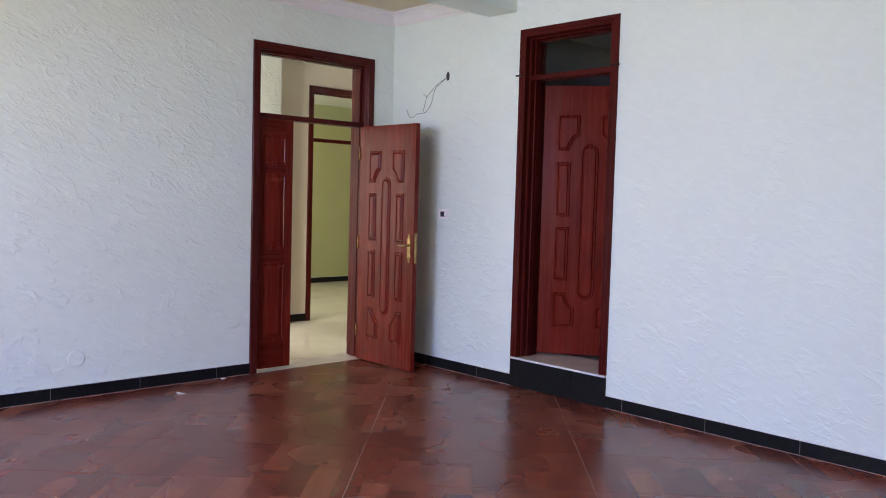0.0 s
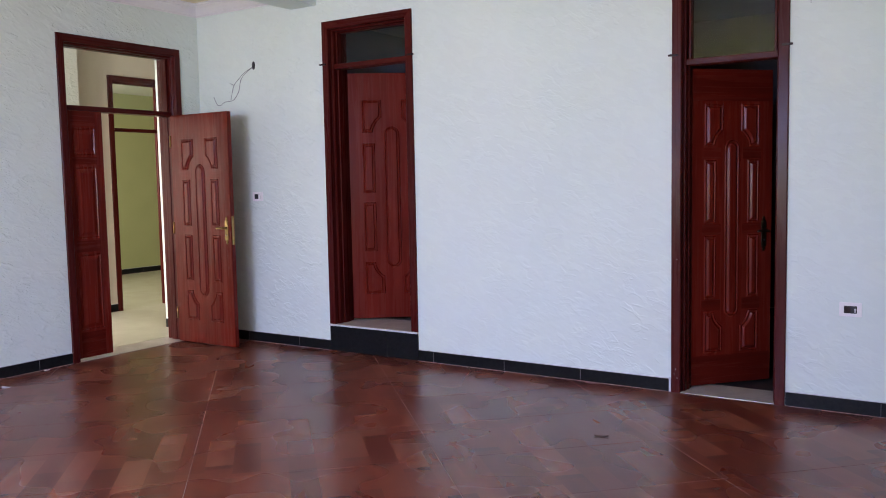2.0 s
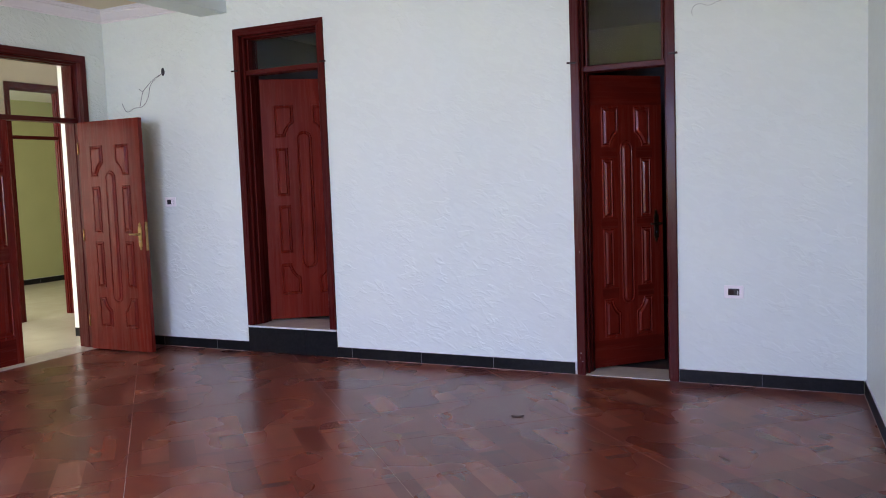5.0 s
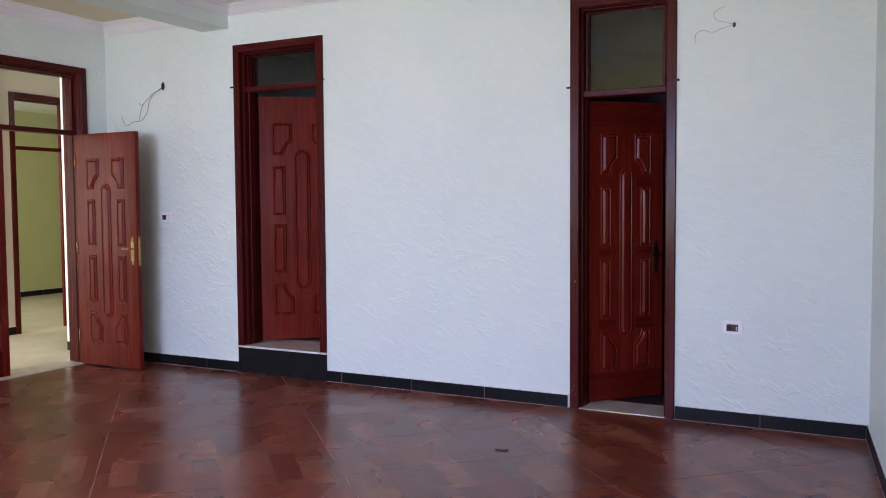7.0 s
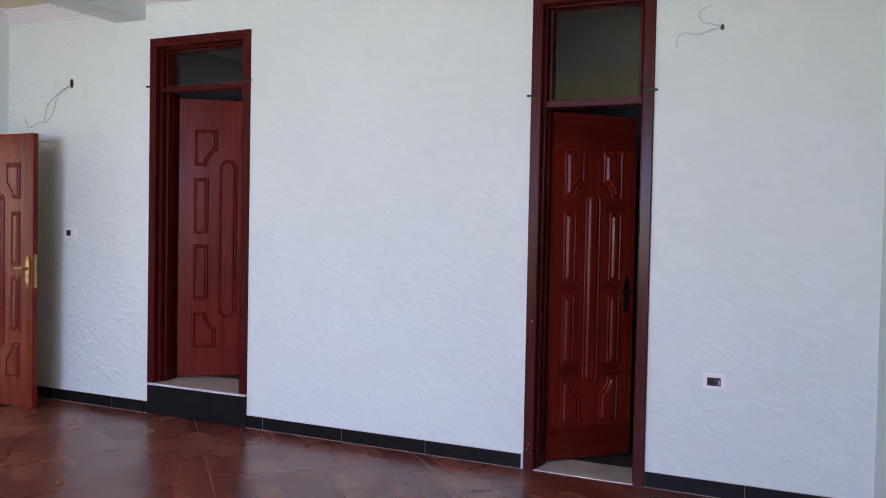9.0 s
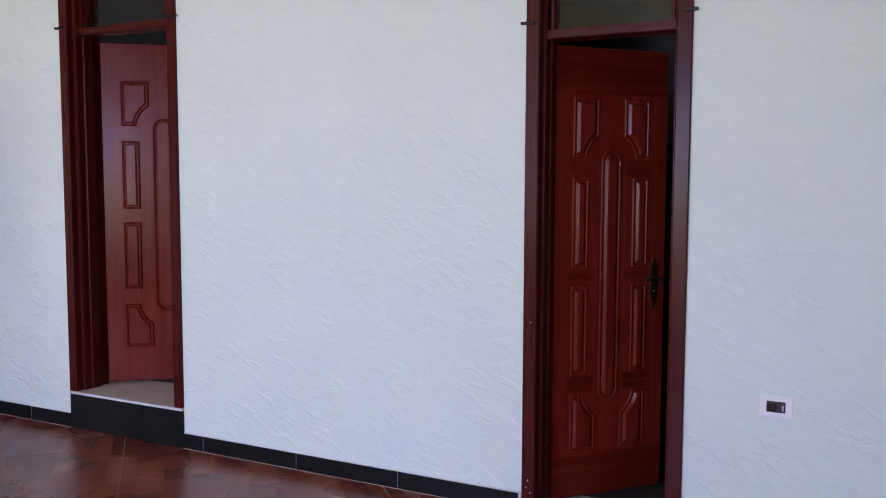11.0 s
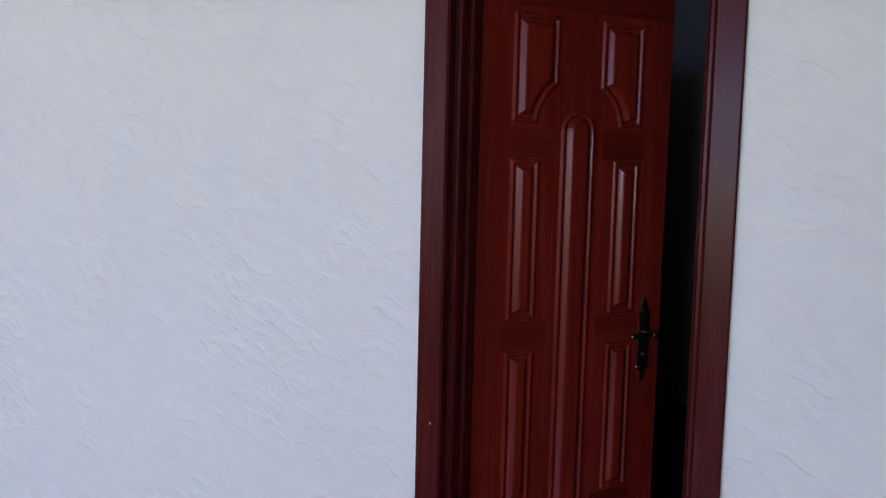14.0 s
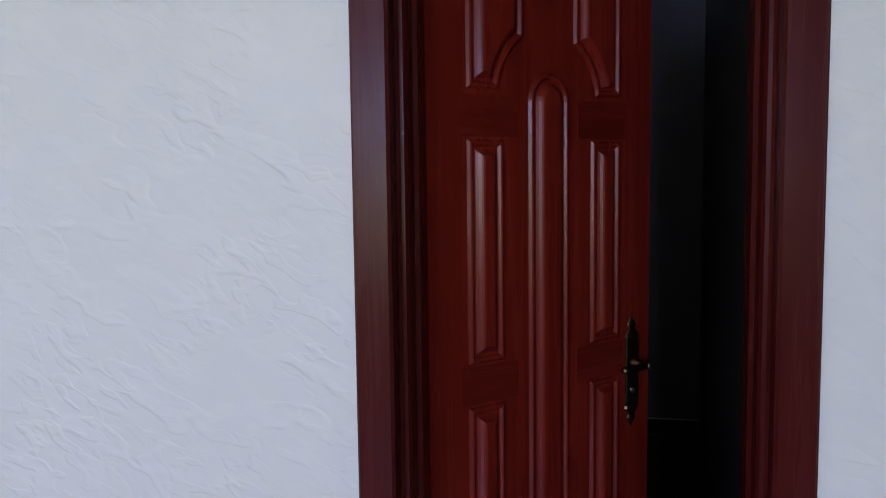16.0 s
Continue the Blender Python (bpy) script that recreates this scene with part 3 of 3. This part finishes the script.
skirting("baseboard_1", pose(0, 0, 0), [XL + 0.013, -3.784, -3.184, B_X0 - 0.002], "black granite skirting tiles with pale joints")
skirting("baseboard_2", pose(0, 0, 0), [B_X1 + 0.002, -1.820, -1.208, -0.618, C_X0 - 0.002], "black granite skirting tiles with pale joints")
skirting("baseboard_3", pose(0, 0, 0), [C_X1 + 0.002, 1.205, XR - 0.013], "black granite skirting tiles with pale joints")
skirting("baseboard_4", pose(XL, 0, 0, 0, 0, 90), [YB, -6.49, -5.89, -5.29, -4.69, -4.09, -3.49, -2.85, -2.25, -1.66, A_Y0 - 0.002], "black granite skirting tiles with pale joints")
skirting("baseboard_5", pose(XL, 0, 0, 0, 0, 90), [A_Y1 + 0.002, -0.001], "black granite skirting tile beside the double door")
skirting("baseboard_6", pose(XR, 0, 0, 0, 0, -90 + TURN), [0.001] + [0.35 + 0.6 * i for i in range(11)] + [-YB], "black granite skirting tiles with pale joints")

# ---------------------------------------------------------------- spaces beyond the doors
CX, CX2, GX = -6.40, -6.25, -9.74
cfloor = tagged(part("corridor_floor", box(-6.6, XL - WTL + 0.001, -3.3, 4.2, -0.1, 0.0), M_CTILE), "glossy cream tiled corridor floor", "floor", "", "structure")
tagged(part("corridor_ceiling", box(-6.6, XL - WTL, -3.3, 4.2, 2.83, 2.93), M_CREAM), "off-white corridor ceiling", "ceiling", "", "structure")
wall("corridor_wall_west", pose(CX, 0.09, 0, 0, 0, 90), 4.11, -0.1, 2.83, 0.09, [(0.445 + 0.012, 1.180 - 0.012, -0.02, 2.583)], M_BEIGE, "beige painted corridor wall with a framed doorway")
tagged(part("corridor_pier", box(CX2 - 0.6, CX2, -3.3, 0.09, -0.1, 2.83), M_WALL2), "grey textured plaster corridor wall", "wall", "", "structure")
tagged(part("corridor_wall_stub", box(-5.055, XL - WTL - 0.001, 0.11, WT, -0.1, 2.83), M_WHITE), "white painted wall end in the corridor", "wall", "", "structure")
tagged(part("corridor_end_north", box(-6.6, XL - WTL, 4.2, 4.35, -0.1, 2.93), M_BEIGE), "beige painted corridor end wall", "wall", "", "structure")
tagged(part("corridor_end_south", wall_mesh(2.09, -0.1, 2.93, 0.15, [(0.35, 1.35, 0.9, 2.3)]), M_BEIGE), "beige painted corridor end wall with a window", "wall", "", "structure").matrix_world = pose(XL - WTL, -3.3, 0, 0, 0, 180)
tagged(part("corridor_wall_east", box(XL - WTL, XL - WTL + 0.15, WT, 4.2, -0.1, 2.83), M_BEIGE), "beige painted corridor wall", "wall", "", "structure")
skirting("baseboard_7", pose(CX, 0, 0, 0, 0, 90), [0.095, 0.533], "black skirting in the corridor")
skirting("baseboard_8", pose(0, 0.11, 0), [-5.045, -4.52], "black skirting in the corridor")
door_g = door_case("door_4", pose(CX, 0.535, 0, 0, 0, 90), 0.735, 2.595, 2.007, "dark mahogany door frame opening to a green room", False, 0.42)

tagged(part("green_room_floor", box(GX, -6.6, -1.0, 5.0, -0.1, 0.0), M_CTILE), "cream tiled floor of the green room", "floor", "", "structure")
tagged(part("green_room_ceiling", box(GX, -6.6, -1.0, 5.0, 2.83, 2.93), M_CREAM), "white ceiling of the green room", "ceiling", "", "structure")
tagged(part("green_room_wall_west", box(GX - 0.2, GX, -1.0, 5.0, -0.1, 2.93), M_GREEN), "lime green painted wall", "wall", "", "structure")
tagged(part("green_room_wall_north", box(GX, -6.6, 5.0, 5.2, -0.1, 2.93), M_GREEN), "lime green painted wall", "wall", "", "structure")
# unseen wall; its opening is added to hold the fill lamp
tagged(part("green_room_wall_south", wall_mesh(3.14, -0.1, 2.93, 0.15, [(0.75, 2.2, 0.9, 2.3)]), M_GREEN), "unseen lime green painted wall with an added opening for the fill lamp", "wall", "", "structure").matrix_world = pose(-6.6, -1.0, 0, 0, 0, 180)
skirting("baseboard_9", pose(GX, 0, 0, 0, 0, 90), [-1.0, 1.0, 1.6, 2.2, 2.8, 3.4, 4.0, 4.98], "black skirting in the green room")


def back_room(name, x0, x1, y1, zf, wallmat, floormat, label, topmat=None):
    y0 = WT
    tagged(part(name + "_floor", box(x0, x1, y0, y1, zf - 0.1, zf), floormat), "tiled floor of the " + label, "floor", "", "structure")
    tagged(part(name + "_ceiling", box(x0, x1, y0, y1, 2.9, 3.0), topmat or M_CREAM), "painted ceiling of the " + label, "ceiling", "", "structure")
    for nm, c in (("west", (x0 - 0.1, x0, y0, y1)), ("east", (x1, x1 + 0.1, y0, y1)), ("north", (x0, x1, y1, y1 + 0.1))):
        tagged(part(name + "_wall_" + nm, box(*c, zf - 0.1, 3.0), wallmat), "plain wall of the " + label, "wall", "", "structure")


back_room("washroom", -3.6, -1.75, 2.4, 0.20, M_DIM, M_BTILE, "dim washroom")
# this room's darkness is painted into its wall, ceiling and floor colours
back_room("dark_room", -1.55, 0.86, 3.30, 0.0, M_SHADEWALL, M_SHADETILE, "dark room", M_SHADETOP)
skirting("baseboard_10", pose(0, 3.30, 0), [-1.54, -0.9, -0.3, 0.3, 0.85], "black skirting in the dark room")
tagged(part("ground", box(-60, 60, -90, 60, -0.5, -0.3), M_OUT), "pale paved ground outside", "ground", "", "structure")


# ---------------------------------------------------------------- fittings on the walls
def wall_outlet(name, m, w, h, label, category, round_socket):
    top = holder(name, m, label, category)
    bm = box(-w / 2, w / 2, -0.009, 0, -h / 2, h / 2, 0.004)
    part("cover_plate", bm, M_PLASTIC, top)
    a = w * 0.29
    part("insert", box(-a, a, -0.0105, -0.008, -h * 0.26, h * 0.26, 0.001), M_DARK, top)
    if round_socket:
        bm = bmesh.new()
        lathe(bm, [(0.018, 0), (0.018, 0.003), (0.015, 0.004), (0.013, 0.0015)], Matrix.Translation((-a * 0.42, -0.0105, 0)) @ Matrix.Rotation(radians(90), 4, "X"), 20)
        part("socket_face", bm, M_IRON, top)
        part("module", box(a * 0.62, a * 0.82, -0.0125, -0.010, -h * 0.2, h * 0.1, 0.001), M_STEEL, top)
    else:
        part("module", box(a * 0.35, a, -0.0125, -0.010, -h * 0.25, h * 0.25, 0.001), M_PLASTIC, top)
    return top


wall_outlet("wall_socket", pose(1.039, -0.001, 0.600), 0.117, 0.082, "white wall socket with a black round insert", "socket", True)
wall_outlet("wall_switch", pose(-3.620, -0.001, 1.270), 0.120, 0.080, "white wall switch plate with a dark insert", "switch", False)


def cable_exit(m, strands, label):
    top = holder("wire_outlet", m, label, "wire")
    # raised black disc; the shade inside the open hole is put into its colour
    bm = bmesh.new()
    lathe(bm, [(0.024, 0), (0.022, 0.003), (0.015, 0.0032)], Matrix.Rotation(radians(90), 4, "X") @ Matrix.Diagonal((0.8, 1.5, 1, 1)), 14)
    part("hole", bm, M_DARK, top, "black disc painted for the shade inside an open wall hole")
    for s in strands:
        cable("strand", s, top, M_WIRE)


cable_exit(pose(-3.620, -0.001, 2.388), [
    [(0, 0, -0.01), (-0.08, -0.03, -0.05), (-0.16, -0.03, -0.11), (-0.215, -0.03, -0.15), (-0.235, -0.03, -0.20), (-0.26, -0.03, -0.28)],
    [(-0.15, -0.03, -0.105), (-0.20, -0.03, -0.14), (-0.225, -0.03, -0.155), (-0.24, -0.03, -0.14), (-0.26, -0.03, -0.13)],
    [(0, 0, -0.01), (-0.07, -0.02, -0.05), (-0.145, -0.02, -0.11), (-0.16, -0.02, -0.20), (-0.20, -0.03, -0.265), (-0.245, -0.03, -0.29), (-0.335, -0.03, -0.285), (-0.40, -0.03, -0.325), (-0.445, -0.03, -0.30), (-0.47, -0.03, -0.24)]],
    "loose grey electrical wires hanging from a wall hole")
cable_exit(pose(1.030, -0.001, 2.425) @ Matrix.Diagonal((0.5, 1, 0.45, 1)), [
    [(0, 0, 0), (-0.10, -0.03, 0.04), (-0.18, -0.03, 0.05), (-0.23, -0.03, 0.12), (-0.22, -0.03, 0.20), (-0.10, -0.03, 0.24)],
    [(0, 0, 0), (-0.14, -0.03, -0.04), (-0.24, -0.03, -0.10), (-0.36, -0.03, -0.03), (-0.46, -0.03, -0.10), (-0.44, -0.03, -0.20)]],
    "thin grey electrical wires curling from a wall hole")

bm = bmesh.new()
lathe(bm, [(0.056, 0), (0.056, 0.004), (0.052, 0.007), (0.048, 0.007), (0.046, 0.005), (0.02, 0.0055)], Matrix.Translation((XL + 0.0005, -2.685, 0.262)) @ Matrix.Rotation(radians(90), 4, "Y"), 32)
tagged(part("cover_disc", bm, M_WALL), "round wall box cover painted over in mint", "cover plate")


# small litter left on the floor
def flake(name, x, y, turn, long, wide, high, mat, label):
    """A thin curled chip."""
    bm = bmesh.new()
    rows = []
    for i in range(6):
        a = i / 5
        half = wide * (0.35 + 0.65 * math.sin(math.pi * (0.15 + 0.7 * a))) / 2
        z = high * (a - 0.5) ** 2 * 4
        rows.append([bm.verts.new(((a - 0.5) * long, s * half, z + h)) for s, h in ((-1, 0.0), (1, 0.002), (1, 0.004), (-1, 0.002))])
    for p, q in zip(rows, rows[1:]):
        for i in range(4):
            bm.faces.new((p[i], p[(i + 1) % 4], q[(i + 1) % 4], q[i]))
    bm.faces.new(rows[0])
    bm.faces.new(rows[-1])
    ob = part(name, bm, mat)
    ob.matrix_world = pose(x, y, 0.0003, 0, 0, turn)
    return tagged(ob, label, "debris")


flake("debris_chip", -0.010, -1.114, 20, 0.075, 0.022, 0.006, M_IRON, "dark curled chip lying on the tile floor")
flake("plaster_chip", -3.999, -2.091, 15, 0.075, 0.03, 0.005, M_CAULK, "pale plaster chip lying on the tile floor")
flake("plaster_chip", -4.26, -1.63, 60, 0.04, 0.02, 0.004, M_CAULK, "pale plaster chip beside the skirting")

# ---------------------------------------------------------------- floor tiles, laid on the diagonal
def clip_poly(poly, axis, value, keep_less):
    out = []
    for p, q in zip(poly, poly[1:] + poly[:1]):
        a = (p[axis] <= value) == keep_less
        b = (q[axis] <= value) == keep_less
        if a:
            out.append(p)
        if a != b:
            k = (value - p[axis]) / (q[axis] - p[axis])
            out.append(tuple(p[i] + k * (q[i] - p[i]) for i in range(2)))
    return out


def tile_mesh(poly):
    bm = bmesh.new()
    e = 0.0007
    low = [bm.verts.new((x, y, -0.010)) for x, y in poly]
    mid = [bm.verts.new((x, y, -e)) for x, y in poly]
    top = [bm.verts.new((x, y, 0.0)) for x, y in inset(poly, e)]
    for a, b in ((low, mid), (mid, top)):
        for i in range(len(a)):
            j = (i + 1) % len(a)
            bm.faces.new((a[i], a[j], b[j], b[i]))
    bm.faces.new(top)
    return bm


LONG, PITCH, U0, V0, GAP = 1.198, 0.600, -1.703, 0.305, 0.0013
R2 = math.sqrt(0.5)
for i in range(-7, 7):
    for j in range(-14, 14):
        u, v = U0 + i * LONG, V0 + j * PITCH
        sq = [(u + GAP, v + GAP), (u + GAP, v + PITCH - GAP), (u + LONG - GAP, v + PITCH - GAP), (u + LONG - GAP, v + GAP)]
        poly = [((a + b) * R2, (a - b) * R2) for a, b in sq]
        for axis, value, less in ((0, XL + 0.002, False), (0, XE - 0.002, True), (1, YB + 0.002, False), (1, -0.002, True)):
            if len(poly) > 2:
                poly = clip_poly(poly, axis, value, less)
        if len(poly) > 2:   # cut along the east wall
            lean = [(x + SPLAY * y, y) for x, y in poly]
            poly = [(x - SPLAY * y, y) for x, y in clip_poly(lean, 0, XR - 0.002, True)]
        if len(poly) < 3:
            continue
        area = sum(a[0] * b[1] - b[0] * a[1] for a, b in zip(poly, poly[1:] + poly[:1])) / 2
        if abs(area) < 0.0008:
            continue
        if area < 0:
            poly = poly[::-1]
        clean = [p for k, p in enumerate(poly) if math.dist(p, poly[k - 1]) > 0.004]
        if len(clean) > 2:
            part("floor_tile", tile_mesh(clean), M_TILE, floor)
